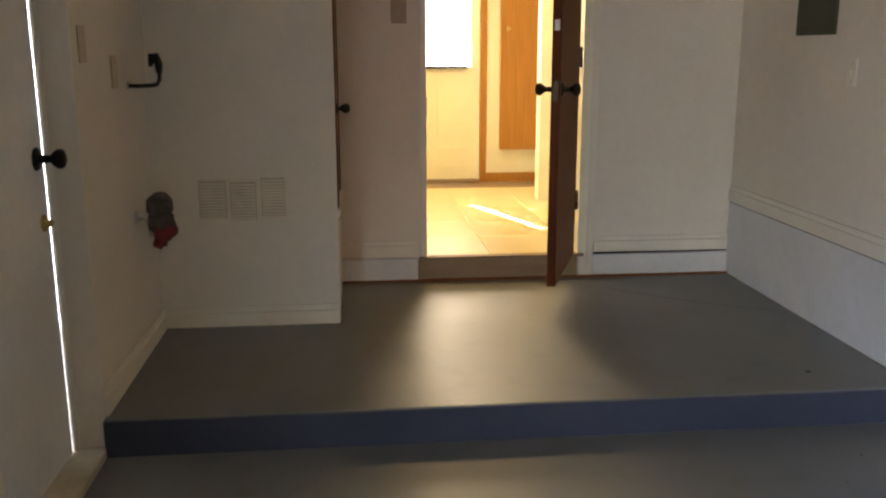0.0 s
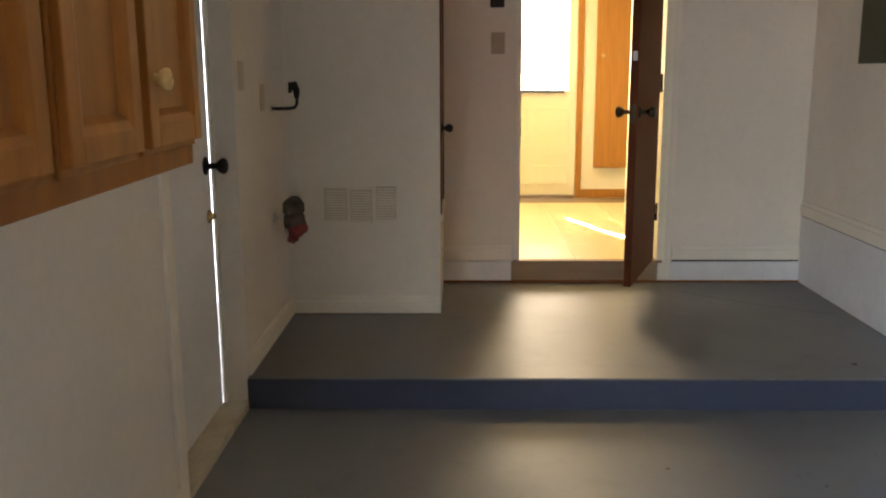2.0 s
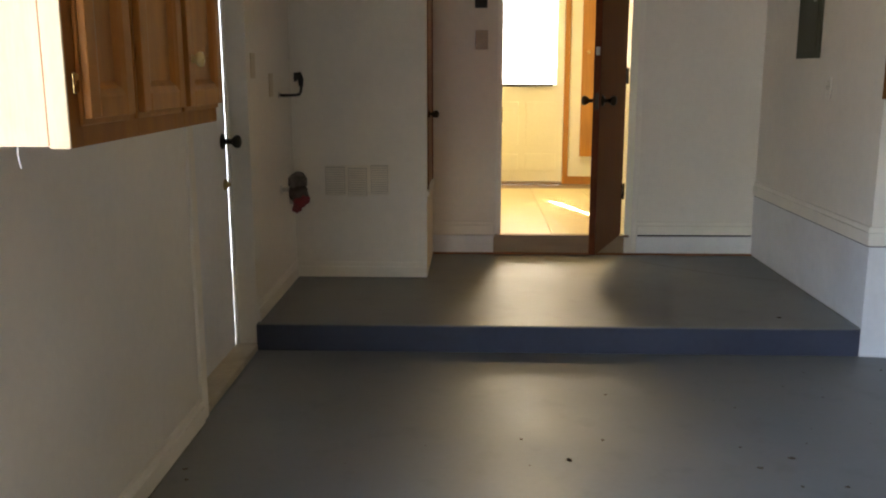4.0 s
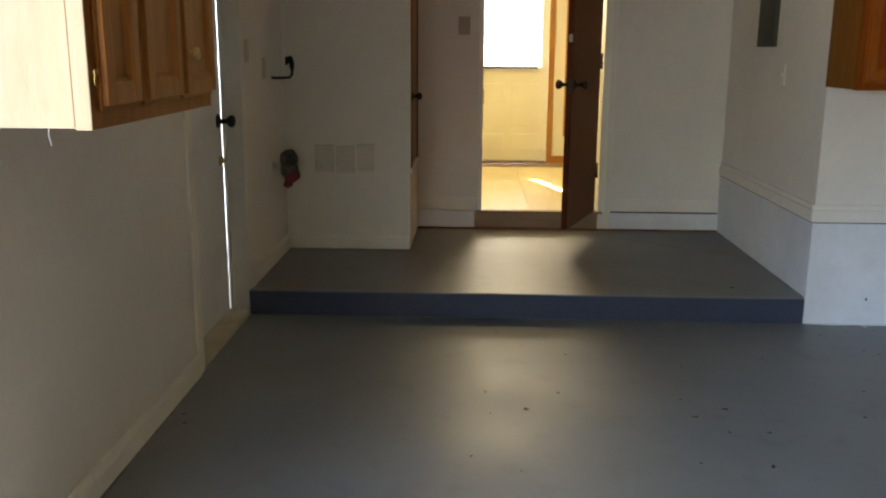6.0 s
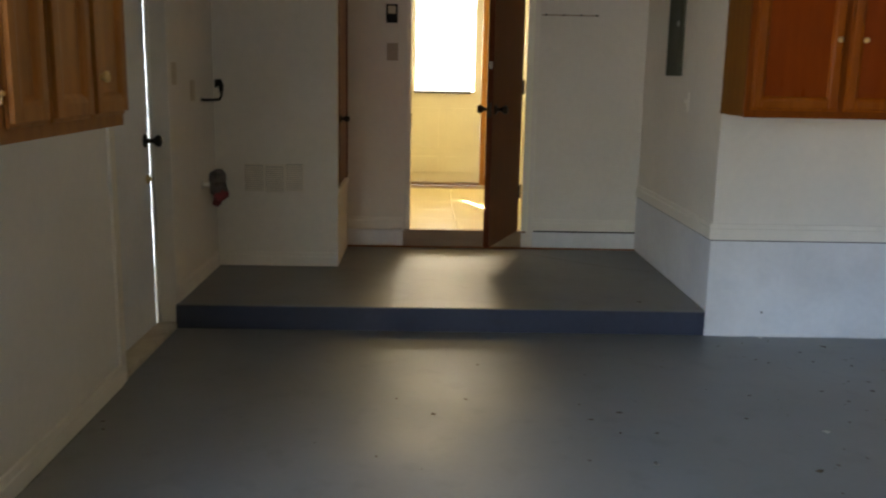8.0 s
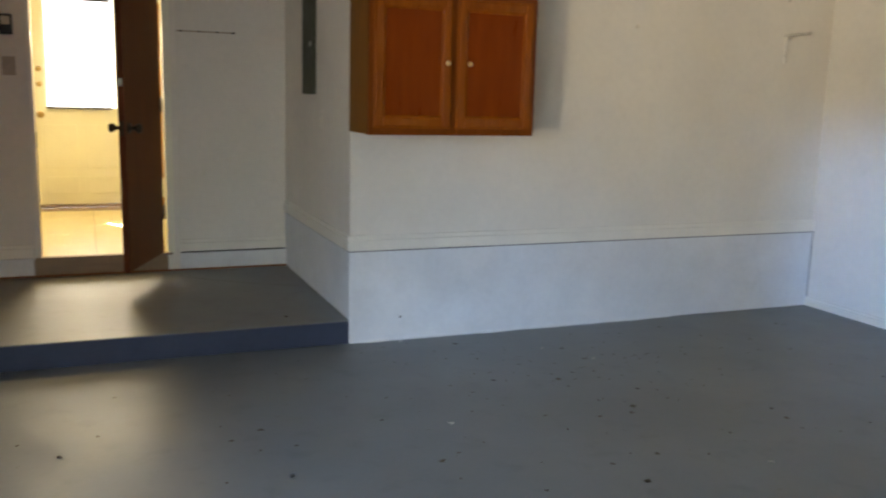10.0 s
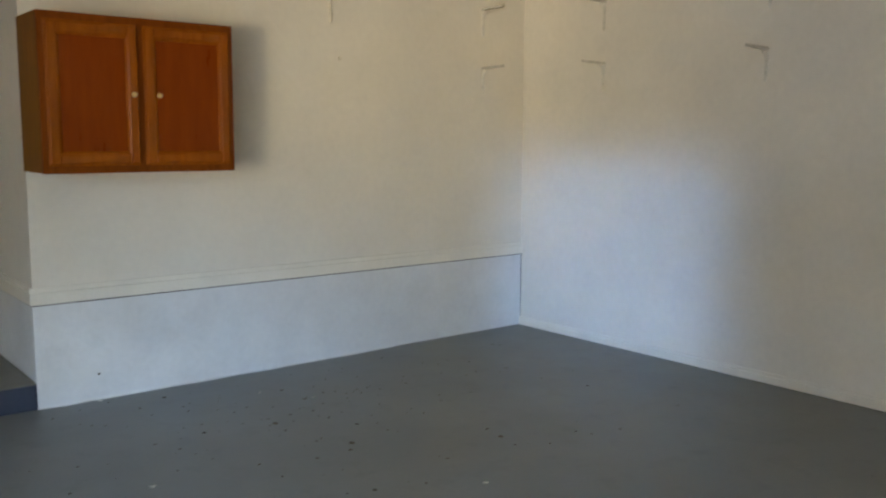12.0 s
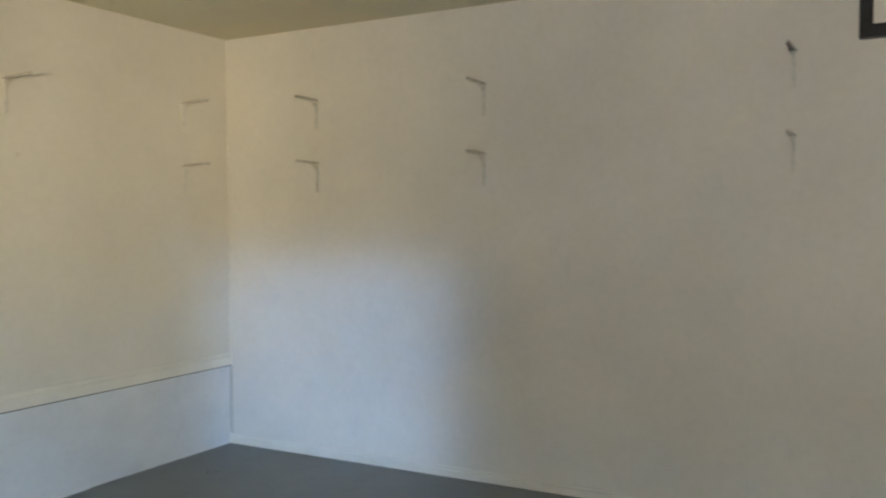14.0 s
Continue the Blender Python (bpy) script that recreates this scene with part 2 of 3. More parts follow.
def lathe(profile, seg=24):
    """A turned shape about z from (radius, height) pairs."""
    bm = bmesh.new()
    rings = []
    for r, z in profile:
        rings.append([bm.verts.new((max(r, 1e-4) * math.cos(2 * math.pi * i / seg), max(r, 1e-4) * math.sin(2 * math.pi * i / seg), z)) for i in range(seg)])
    for lo, hi in zip(rings, rings[1:]):
        for i in range(seg):
            bm.faces.new((lo[i], lo[(i + 1) % seg], hi[(i + 1) % seg], hi[i]))
    bm.faces.new(list(reversed(rings[0])))
    bm.faces.new(rings[-1])
    for f in bm.faces:
        f.smooth = True
    return bm


def tube(points, radius, seg=10):
    """A round bar along points."""
    bm = bmesh.new()
    rings = []
    pts = [Vector(p) for p in points]
    for i, p in enumerate(pts):
        d = (pts[min(i + 1, len(pts) - 1)] - pts[max(i - 1, 0)]).normalized()
        u = d.orthogonal().normalized() if i == 0 else (rings_u - d * rings_u.dot(d)).normalized()
        rings_u = u
        v = d.cross(u)
        r = radius[i] if isinstance(radius, (list, tuple)) else radius
        rings.append([bm.verts.new(p + r * (math.cos(2 * math.pi * k / seg) * u + math.sin(2 * math.pi * k / seg) * v)) for k in range(seg)])
    for lo, hi in zip(rings, rings[1:]):
        for k in range(seg):
            bm.faces.new((lo[k], lo[(k + 1) % seg], hi[(k + 1) % seg], hi[k]))
    bm.faces.new(list(reversed(rings[0])))
    bm.faces.new(rings[-1])
    for f in bm.faces:
        f.smooth = True
    return bm


def moved(bm, m):
    bmesh.ops.transform(bm, matrix=m, verts=bm.verts)
    return bm


def mesh_of(name, bm, material):
    bmesh.ops.recalc_face_normals(bm, faces=bm.faces)
    me = bpy.data.meshes.new(name)
    bm.to_mesh(me)
    bm.free()
    me.materials.append(material)
    return me


def part(name, bm, material, parent, label=""):
    ob = new(name, mesh_of(name, bm, material))
    ob.parent = parent
    return tagged(ob, label)


def thing(name, m, label, category, group="", kind=""):
    ob = new(name)
    ob.empty_display_size = 0.05
    ob.matrix_world = m
    return tagged(ob, label, category, group, kind)


def single(name, bm, material, label, category, group="", kind="", m=None):
    ob = new(name, mesh_of(name, bm, material))
    if m:
        ob.matrix_world = m
    return tagged(ob, label, category, group, kind)


def structure(name, bm, material, label, category):
    return single(name, bm, material, label, category, kind="structure")


# ---- plan ----
XF, YS, YC, XC, YB, XR = 6.13, 3.60, 4.58, 0.76, 5.28, 2.825
H, STEP = 2.66, 0.13
Y0, KY = -5.0, 7.90
DOOR_Y0, DOOR_Y1 = 2.785, 3.625         # side door opening in the left wall
GAR_Y0, GAR_Y1, GAR_H = -3.7, 0.92, 2.13  # garage doorway in the left wall
DX0, DX1, DTOP = 1.19, 2.008, 2.30    # house door opening

# ---- structure ----
structure("ground", blocks(((-150, -150, -0.30), (150, 150, -0.10))), CONC, "pale concrete driveway and ground outside the garage", "ground")
# unseen wall added opposite the garage doorway to shape the incoming light
structure("light_blocker_wall", blocks(((-14.3, -15.8, -0.2), (-14, 26, 5.5))), mat("blocker_stucco", (0.42, 0.38, 0.33), 0.9, var=0.1, scale=1.0, bump=0.3), "plain tan wall added out of view to block outdoor light", "wall")
structure("floor", blocks(((-0.16, Y0, -0.10), (XF, YS, 0.0))), FLOOR, "worn grey painted concrete garage floor with smudges", "floor")
bm = bmesh.new()
box(bm, (0.0, YS, -0.08), (XR, YB, STEP), 0.007, 3)
structure("step_floor", bm, FLOOR, "raised grey painted concrete step before the house door", "step")
structure("step_riser", blocks(((0.0, YS - 0.005, -0.02), (XR - 0.005, YS + 0.02, STEP - 0.005)), bevel=0.004), RISER, "dark blue-grey face of the step", "step")
structure("wall_west", blocks(
    ((-0.16, Y0, 0), (0, GAR_Y0, H)), ((-0.16, GAR_Y0, GAR_H), (0, GAR_Y1, H)), ((-0.16, GAR_Y1, 0), (0, DOOR_Y0, H)),
    ((-0.16, DOOR_Y0, 2.05), (0, DOOR_Y1, H)), ((-0.10, DOOR_Y1, 0), (0, DOOR_Y1 + 0.5, H)), ((-0.16, DOOR_Y1 + 0.5, 0), (0, YB + 0.14, H))), WALL,
    "off-white painted garage wall with a side door", "wall")
structure("wall_south", blocks(((-0.16, Y0 - 0.14, 0), (XF + 0.14, Y0, H))), WALL, "off-white painted garage end wall", "wall")
structure("wall_east", blocks(((XF, Y0, 0), (XF + 0.14, YS + 0.14, H))), WALL, "off-white painted drywall with shelf brackets", "wall")
structure("wall_north", blocks(((XR, YS, 0.52), (XF, YS + 0.14, H)), ((XR, YS + 0.14, 0.52), (XR + 0.14, YB, H))), WALL,
          "off-white painted drywall above a concrete stem wall", "wall")
structure("stem_wall", blocks(((XR - 0.004, YS - 0.004, -0.05), (XF, YS + 0.136, 0.518)), ((XR - 0.004, YS + 0.136, 0.0), (XR + 0.136, YB, 0.518))), STEM,
          "white painted rough concrete stem wall", "wall")
structure("closet_wall_front", blocks(((0, YC, STEP), (XC, YC + 0.10, H))), WALL, "off-white closet wall with a louvred vent", "wall")
structure("closet_wall_side", blocks(((XC - 0.10, YC + 0.10, STEP), (XC, 5.26, 0.62)), ((XC - 0.10, YC + 0.10, 2.35), (XC, 5.26, H)),
          ((XC - 0.10, YC + 0.10, 0.62), (XC, 4.66, 2.35)), ((XC - 0.10, 5.20, 0.62), (XC, 5.26, 2.35))), WALL, "off-white closet side wall below a wooden door", "wall")
structure("wall_house", blocks(((0, YB, 0), (DX0, YB + 0.14, H)), ((DX1, YB, 0), (XR + 0.14, YB + 0.14, H)), ((DX0, YB, DTOP), (DX1, YB + 0.14, H)),
          ((DX0, YB + 0.024, 0), (DX1, YB + 0.14, SILLZ - 0.008))), WALL, "off-white wall with the doorway into the house", "wall")
structure("ceiling", blocks(((-0.16, Y0 - 0.14, H), (XF + 0.14, YB + 0.14, H + 0.12))), CEIL, "cream painted textured garage ceiling", "ceiling")

# unseen slab added outside, keeps sky light off the side door
structure("eave", blocks(((-0.95, 2.0, H), (-0.16, 6.5, H + 0.12))), CEIL, "unseen cream eave added over the side door", "eave")


def skirting(name, items, label):
    """Baseboard runs: a plain board with a thinner cap."""
    bm = bmesh.new()
    for a, b, n in items:
        (x0, y0, z0), (x1, y1, z1) = a, b
        zc = z0 + (z1 - z0) * 0.70
        box(bm, a, (x1, y1, zc), 0.004)
        sx, sy = n
        box(bm, (x0 + (0.006 if sx < 0 else 0), y0 + (0.006 if sy < 0 else 0), zc), (x1 - (0.006 if sx > 0 else 0), y1 - (0.006 if sy > 0 else 0), z1), 0.003)
    return structure(name, bm, TRIM, label, "baseboard")


skirting("baseboard_west", [((0, GAR_Y1 + 0.02, 0.0), (0.020, 2.715, 0.092), (1, 0)), ((0, 3.63, STEP), (0.014, YC, 0.225), (1, 0))], "white painted baseboard, scuffed")
skirting("baseboard_closet", [((0, YC - 0.014, STEP), (XC, YC, 0.222), (0, -1))], "white painted baseboard on the closet wall")
skirting("baseboard_house", [((XC, YB - 0.014, SILLZ + 0.006), (1.155, YB, 0.345), (0, -1)), ((2.085, YB - 0.014, SILLZ + 0.004), (XR, YB, 0.345), (0, -1))], "white painted baseboard above a low curb")
skirting("baseboard_east", [((XF - 0.016, Y0, 0.0), (XF, YS - 0.004, 0.064), (-1, 0))], "white painted low baseboard")
skirting("ledge_trim", [((XR - 0.018, YS - 0.018, 0.525), (XF, YS, 0.61), (0, -1)), ((XR - 0.018, YS, 0.525), (XR, YB - 0.014, 0.61), (-1, 0))], "white trim board along the stem wall")
structure("curb", blocks(((XC, YB - 0.022, STEP - 0.01), (1.155, YB, SILLZ - 0.004)), ((2.08, YB - 0.022, STEP - 0.01), (XR, YB, SILLZ - 0.006)), bevel=0.004), STEM, "white painted concrete curb below the baseboard", "curb")
structure("door_sill", blocks(((1.155, YB - 0.02, STEP - 0.01), (2.0, YB + 0.02, SILLZ - 0.012)), ((1.165, YB - 0.03, SILLZ - 0.012), (2.03, YB + 0.022, SILLZ + 0.002)), bevel=0.004), SILL, "worn tan wooden sill of the house door", "sill")
structure("base_strip", blocks(((XC, YB - 0.035, STEP - 0.005), (XR, YB - 0.024, STEP + 0.012)), bevel=0.003), WALNUT, "dark dirty strip along the foot of the wall", "trim")
# dark strips fill the curb and ledge gaps in place of their shade
structure("curb_gap", blocks(((2.09, YB - 0.006, SILLZ - 0.006), (XR, YB - 0.001, SILLZ + 0.004))), SHADOWBOX, "dark strip for the shade in the open joint above the curb", "trim")
structure("ledge_gap", blocks(((XR - 0.007, YS - 0.007, 0.517), (XF, YS - 0.001, 0.524)), ((XR - 0.007, YS - 0.001, 0.517), (XR - 0.001, YB - 0.02, 0.524))), JOINT, "dark strip for the shade in the joint below the ledge trim", "trim")
# thin dark strips along the floor edges and in the stem wall corner
structure("floor_joint", blocks(((XF - 0.005, YS - 0.009, 0.066), (XF - 0.0005, YS - 0.0045, 0.517)), ((5.0, YS - 0.009, -0.002), (XF - 0.016, YS - 0.003, 0.0035)), ((XF - 0.021, Y0, -0.002), (XF - 0.012, YS - 0.010, 0.004)),
                                ((0.014, GAR_Y1 + 0.02, -0.002), (0.025, 2.715, 0.0035)), ((0.012, YC - 0.020, STEP - 0.002), (XC, YC - 0.012, STEP + 0.0035)),
                                ((XR - 0.011, YS + 0.02, STEP - 0.002), (XR - 0.003, YB - 0.035, STEP + 0.004))), JOINT, "dark strips along the joints of floor and walls", "trim")

# ---- house door and frame ----
fr = thing("door_frame", pose(0, 0, 0), "cream painted wooden door frame of the house doorway", "door frame", kind="structure")
part("left_jamb", blocks(((DX0 - 0.02, YB - 0.012, SILLZ), (DX0 + 0.012, YB + 0.15, DTOP)), bevel=0.003), TRIM, fr)
part("right_jamb", blocks(((DX1 - 0.008, YB - 0.012, SILLZ), (DX1 + 0.04, YB + 0.15, DTOP)), bevel=0.003), CREAM, fr)
part("head_jamb", blocks(((DX0 + 0.012, YB - 0.012, DTOP - 0.02), (DX1 - 0.004, YB + 0.15, DTOP + 0.02)), bevel=0.003), TRIM, fr)
part("right_casing", blocks(((DX1 + 0.04, YB - 0.014, SILLZ - 0.10), (DX1 + 0.075, YB, DTOP + 0.03)), bevel=0.003), TRIM, fr)
part("strike_plate", blocks(((DX0 + 0.012, YB + 0.005, 0.98), (DX0 + 0.016, YB + 0.035, 1.08)), bevel=0.001), BLACK, fr)


def knob_shape(scale=1.0, stem=0.045):
    """A door knob turned about z, standing on its rose."""
    s = scale
    return lathe([(0.033 * s, 0), (0.033 * s, 0.004), (0.027 * s, 0.009), (0.012 * s, 0.012), (0.011 * s, stem - 0.012), (0.018 * s, stem - 0.006),
                  (0.027 * s, stem + 0.006), (0.029 * s, stem + 0.016), (0.024 * s, stem + 0.026), (0.012 * s, stem + 0.031), (0.0, stem + 0.032)])


def hinge_shape(h=0.09):
    bm = blocks(((-0.004, -0.03, -h / 2), (0.0, 0.03, h / 2)), bevel=0.001)
    t = tube([(0.003, 0, -h / 2 - 0.006), (0.003, 0, h / 2 + 0.006)], 0.0065, 8)
    me = bpy.data.meshes.new("tmp")
    t.to_mesh(me)
    bm.from_mesh(me)
    return bm


HINGE = Vector((1.958, 5.250, 0))
FREE = Vector((1.703, 4.580, 0))
ang = math.degrees(math.atan2(FREE.y - HINGE.y, FREE.x - HINGE.x))
door = thing("house_door", pose(HINGE.x, HINGE.y, 0.268, 0, 0, ang), "dark brown flush wooden house door standing open into the garage", "door")
DW = (FREE - HINGE).length
part("leaf", blocks(((0.004, -0.018, 0), (DW - 0.003, 0.018, 2.02)), bevel=0.002), WALNUT, door)
part("kitchen_face", blocks(((0.004, -0.0215, 0), (DW - 0.003, -0.018, 2.02)), bevel=0.001), ORANGE, door, "orange varnished kitchen side")
part("edge_strip", blocks(((DW - 0.003, -0.019, 0), (DW + 0.001, 0.019, 2.02)), bevel=0.001), WALNUT_E, door, "reddish worn door edge")
for side, rx in ((1, -90), (-1, 90)):
    k = part("knob", moved(knob_shape(1.0, 0.05), pose(DW - 0.062, side * 0.018, 0.872, rx)), BRONZE, door, "dark bronze knob")
part("latch_plate", blocks(((DW + 0.001, -0.012, 0.825), (DW + 0.004, 0.012, 0.915)), bevel=0.001), BRONZE, door, "dark bronze latch plate")
part("deadbolt_plate", blocks(((DW + 0.001, -0.011, 1.12), (DW + 0.004, 0.011, 1.165)), bevel=0.001), STEEL, door, "steel deadbolt plate")
for z in (0.28, 1.005, 1.76):
    part("hinge", moved(hinge_shape(), pose(0.0, 0.022, z, 0, 0, 90)), BRONZE, door, "dark hinge")

# ---- side door ----
sd = thing("side_door", pose(-0.10, 0, 0), "white painted side door, closed, daylight in its edge gap", "door")
part("leaf", blocks(((-0.04, DOOR_Y0 - 0.10, 0.024), (0.0, 3.5902, 2.052)), bevel=0.002), STEM, sd)
part("knob", moved(knob_shape(1.05, 0.055), pose(0.0, 3.528, 0.995, 0, 90, 0)), BLACK, sd, "black round knob")
part("deadbolt", moved(lathe([(0.026, 0), (0.026, 0.006), (0.018, 0.012), (0.010, 0.014), (0.010, 0.026), (0.0, 0.027)]), pose(0.0, 3.540, 0.80, 0, 90, 0)), BRASS, sd, "brass deadbolt turn")
part("hinge", moved(hinge_shape(), pose(0.002, DOOR_Y0 + 0.004, 1.75)), STEEL, sd)
structure("side_door_frame", blocks(((-0.100, 3.5925, 0.0), (-0.088, DOOR_Y1 + 0.004, 2.06)), ((0, 2.715, 0), (0.012, DOOR_Y0, 2.12)), ((0, DOOR_Y0, 2.05), (0.012, DOOR_Y1 + 0.03, 2.12)), bevel=0.003), TRIM, "white painted casing round the side door", "door frame")
structure("side_door_sill", blocks(((-0.16, DOOR_Y0, -0.02), (0.004, DOOR_Y1 - 0.001, 0.028)), bevel=0.004), mat("dirty_sill", (0.62, 0.56, 0.44), 0.75, tint=(0.42, 0.35, 0.24), scale=9, fine=60, bump=0.4), "dirty pale threshold of the side door", "sill")
structure("backdrop", blocks(((-0.72, 3.66, -0.1), (-0.70, 6.0, 2.4))), SUNLIT, "bright daylight outside the side door", "backdrop")

# ---- cabinets ----
def cabinet(m, w, h, d, doors, frame_mat, panel_mat, side_mat, knob_mat, label, knob_z, panel_bevel=0.02):
    """A wall cabinet: local x along its width from 0, front at y = -d, z up from 0. doors: (x0, x1, knob x or None)."""
    cab = thing("wall_cabinet", m, label, "cabinet")
    for x0, x1 in ((0.0, 0.016), (w - 0.016, w)):
        part("side_panel", blocks(((x0, -d + 0.02, 0.003), (x1, -0.002, h)), bevel=0.001), side_mat, cab)
    for nm, z0, z1 in (("bottom_panel", 0.012, 0.028), ("top_panel", h - 0.016, h)):
        part(nm, blocks(((0.016, -d + 0.02, z0), (w - 0.016, -0.002, z1)), bevel=0.001), side_mat, cab)
    part("back_panel", blocks(((0.016, -0.012, 0.028), (w - 0.016, -0.002, h - 0.016))), side_mat, cab)
    edges = [0.0] + [v for x0, x1, _ in doors for v in (x0 + 0.012, x1 - 0.012)] + [w]
    items = [((a, -d, 0.0), (b, -d + 0.02, h)) for a, b in zip(edges[::2], edges[1::2])]
    for x0, x1, _ in doors:
        items += [((x0 + 0.012, -d, 0.0), (x1 - 0.012, -d + 0.02, 0.05)), ((x0 + 0.012, -d, h - 0.05), (x1 - 0.012, -d + 0.02, h))]
    part("face_frame", blocks(*items, bevel=0.0015), PINE_D if frame_mat is PINE else CHERRY_D, cab)
    z0, z1, st = 0.044, h - 0.044, 0.036 if frame_mat is PINE else 0.043
    for x0, x1, kx in doors:
        dr = part("door", blocks(((x0 - 0.005, -d - 0.0075, z0 - 0.011), (x1 + 0.005, -d - 0.001, z1 + 0.011)), bevel=0.003), frame_mat, cab)
        for a in (x0, x1 - st):
            part("stile", blocks(((a, -d - 0.021, z0), (a + st, -d - 0.0076, z1)), bevel=0.0025 if frame_mat is PINE else 0.007), frame_mat, dr)
        for a in (z0, z1 - st):
            part("rail", blocks(((x0 + st, -d - 0.021, a), (x1 - st, -d - 0.0076, a + st)), bevel=0.0025 if frame_mat is PINE else 0.006), frame_mat, dr)
        bm = bmesh.new()
        box(bm, (x0 + st, -d - 0.0090, z0 + st), (x1 - st, -d - 0.0055, z1 - st))
        part("panel", bm, panel_mat, dr)
        # moulded inner edge, mitred
        bm = bmesh.new()
        o = [(x0 + st, z0 + st), (x1 - st, z0 + st), (x1 - st, z1 - st), (x0 + st, z1 - st)]
        q = panel_bevel
        e = 0.004
        u = [(x0 + st - e, z0 + st - e), (x1 - st + e, z0 + st - e), (x1 - st + e, z1 - st + e), (x0 + st - e, z1 - st + e)]
        i = [(x0 + st + q, z0 + st + q), (x1 - st - q, z0 + st + q), (x1 - st - q, z1 - st - q), (x0 + st + q, z1 - st - q)]
        vo = [bm.verts.new((x, -d - 0.0212, z)) for x, z in u]
        vm = [bm.verts.new(((xo * 0.50 + xi * 0.50), -d - 0.0170, (zo * 0.50 + zi * 0.50))) for (xo, zo), (xi, zi) in zip(o, i)]
        vi = [bm.verts.new((x, -d - 0.0088, z)) for x, z in i]
        vb = [bm.verts.new((x, -d - 0.0080, z)) for x, z in o]
        for k in range(4):
            n = (k + 1) % 4
            bm.faces.new((vo[k], vo[n], vm[n], vm[k]))
            bm.faces.new((vm[k], vm[n], vi[n], vi[k]))
            bm.faces.new((vo[n], vo[k], vb[k], vb[n]))
        part("moulding", bm, frame_mat, dr)
        if kx is not None:
            part("knob", moved(lathe([(0.009, 0), (0.007, 0.006), (0.012, 0.009), (0.0165, 0.015), (0.0155, 0.021), (0.009, 0.025), (0.0, 0.026)], 20), pose(kx, -d - 0.021, knob_z, 90) @ Matrix.Scale(1.0 if frame_mat is PINE else 0.8, 4)), knob_mat, dr, "small round knob")
    return cab


cabL = cabinet(pose(0, 0.965, 1.185, 0, 0, 90), 0.78, 0.72, 0.405, [(0.034, 0.216, None), (0.262, 0.495, None), (0.527, 0.768, 0.553)], PINE, PINE, RAWPINE, KNOBW,
               "honey-stained pine wall cabinet with raised panel doors", 0.143)
part("end_stile", blocks(((-0.005, -0.405, 0.0), (0.0, -0.372, 0.72)), bevel=0.0015), RAWPINE, cabL, "pale unfinished frame edge")
part("joint", blocks(((-0.0008, -0.372, 0.004), (0.001, -0.368, 0.718))), PINE_D, cabL, "open joint beside the frame edge")
part("hinge", moved(hinge_shape(0.09), pose(0.016, -0.411, 0.10, 0, 0, 90) @ Matrix.Scale(0.32, 4)), BRASS, cabL, "dull brass hinge")
cabR = cabinet(pose(2.815, YS, 1.178), 0.93, 0.725, 0.34, [(0.03, 0.438, 0.413), (0.475, 0.90, 0.535)], CHERRY_F, CHERRY, CHERRY_S, KNOBW,
               "red-brown stained wall cabinet with two framed doors", 0.366, 0.014)
single("hanging_cord", tube([(0.29, 1.02, 1.198), (0.291, 1.02, 1.185), (0.288, 1.022, 1.17), (0.291, 1.024, 1.148)], 0.0016, 6), CORD, "short white cord hanging under the pine cabinet", "cord")

# ---- closet door, vent ----
cd = thing("closet_door", pose(XC, 0, 0), "small brown wooden closet door above a white sill", "door")
part("leaf", blocks(((-0.032, 4.676, 0.642), (0.002, 5.184, 2.35)), bevel=0.002), CLOSETW, cd)
part("frame", blocks(((-0.10, 4.66, 0.62), (0.006, 4.675, 2.35)), ((-0.10, 5.185, 0.62), (0.008, 5.20, 2.35)), ((0.0, 5.20, 0.64), (0.006, 5.24, 2.37)), ((0.0, 4.64, 0.64), (0.004, 4.66, 2.37)), bevel=0.002), WALNUT_E, cd, "reddish wooden frame")
part("knob", moved(knob_shape(0.75, 0.03), pose(0.002, 4.735, 1.06, 0, 90, 0)), BLACK, cd, "black knob")
structure("closet_sill", blocks(((-0.02 + XC, 4.60, 0.60), (XC + 0.013, 5.25, 0.632)), bevel=0.004), TRIM, "white ledge below the closet door", "sill")

vent = thing("wall_vent", pose(0.0, YC, 0), "three-part louvred wall vent painted over white", "vent")
part("backing", blocks(((0.18, -0.002, 0.610), (0.55, -0.0005, 0.780))), VENT, vent)
VX = ((0.185, 0.290, 0.612), (0.315, 0.415, 0.606), (0.445, 0.535, 0.622))
for a, b, z0 in VX:
    part("grille", blocks(((a - 0.004, -0.0035, z0 - 0.003), (b + 0.004, -0.0021, z0 + 0.160))), VENT_BACK, vent, "grille darkened for the shade between slats")
    for i in range(12):
        part("slat", blocks(((a, -0.0075, z0 + i * 0.0131), (b, -0.0036, z0 + 0.0074 + i * 0.0131)), bevel=0.001), VENT, vent)

# ---- wall plates, pipe, hook ----
def cover_plate(name, m, w, h, material, label, screws=True, slot=False):
    """A cover plate in the local x-z plane, facing -y."""
    p = thing(name, m, label, "wall plate")
    part("plate", blocks(((-w / 2, -0.006, -h / 2), (w / 2, -0.0005, h / 2)), bevel=0.003), material, p)
    for s in (-1, 1) if screws else ():
        part("screw", moved(lathe([(0.003, 0), (0.003, 0.001), (0.0, 0.0015)], 8), pose(0, -0.006, s * h * 0.30, 90)), STEEL, p)
    if slot:
        part("toggle", blocks(((-0.005, -0.016, -0.008), (0.005, -0.006, 0.010)), bevel=0.002), material, p)
    return p


cover_plate("blank_plate", pose(0, 3.728, 1.328, 0, 0, 90), 0.075, 0.115, IVORY, "ivory blank wall plate on the garage wall")
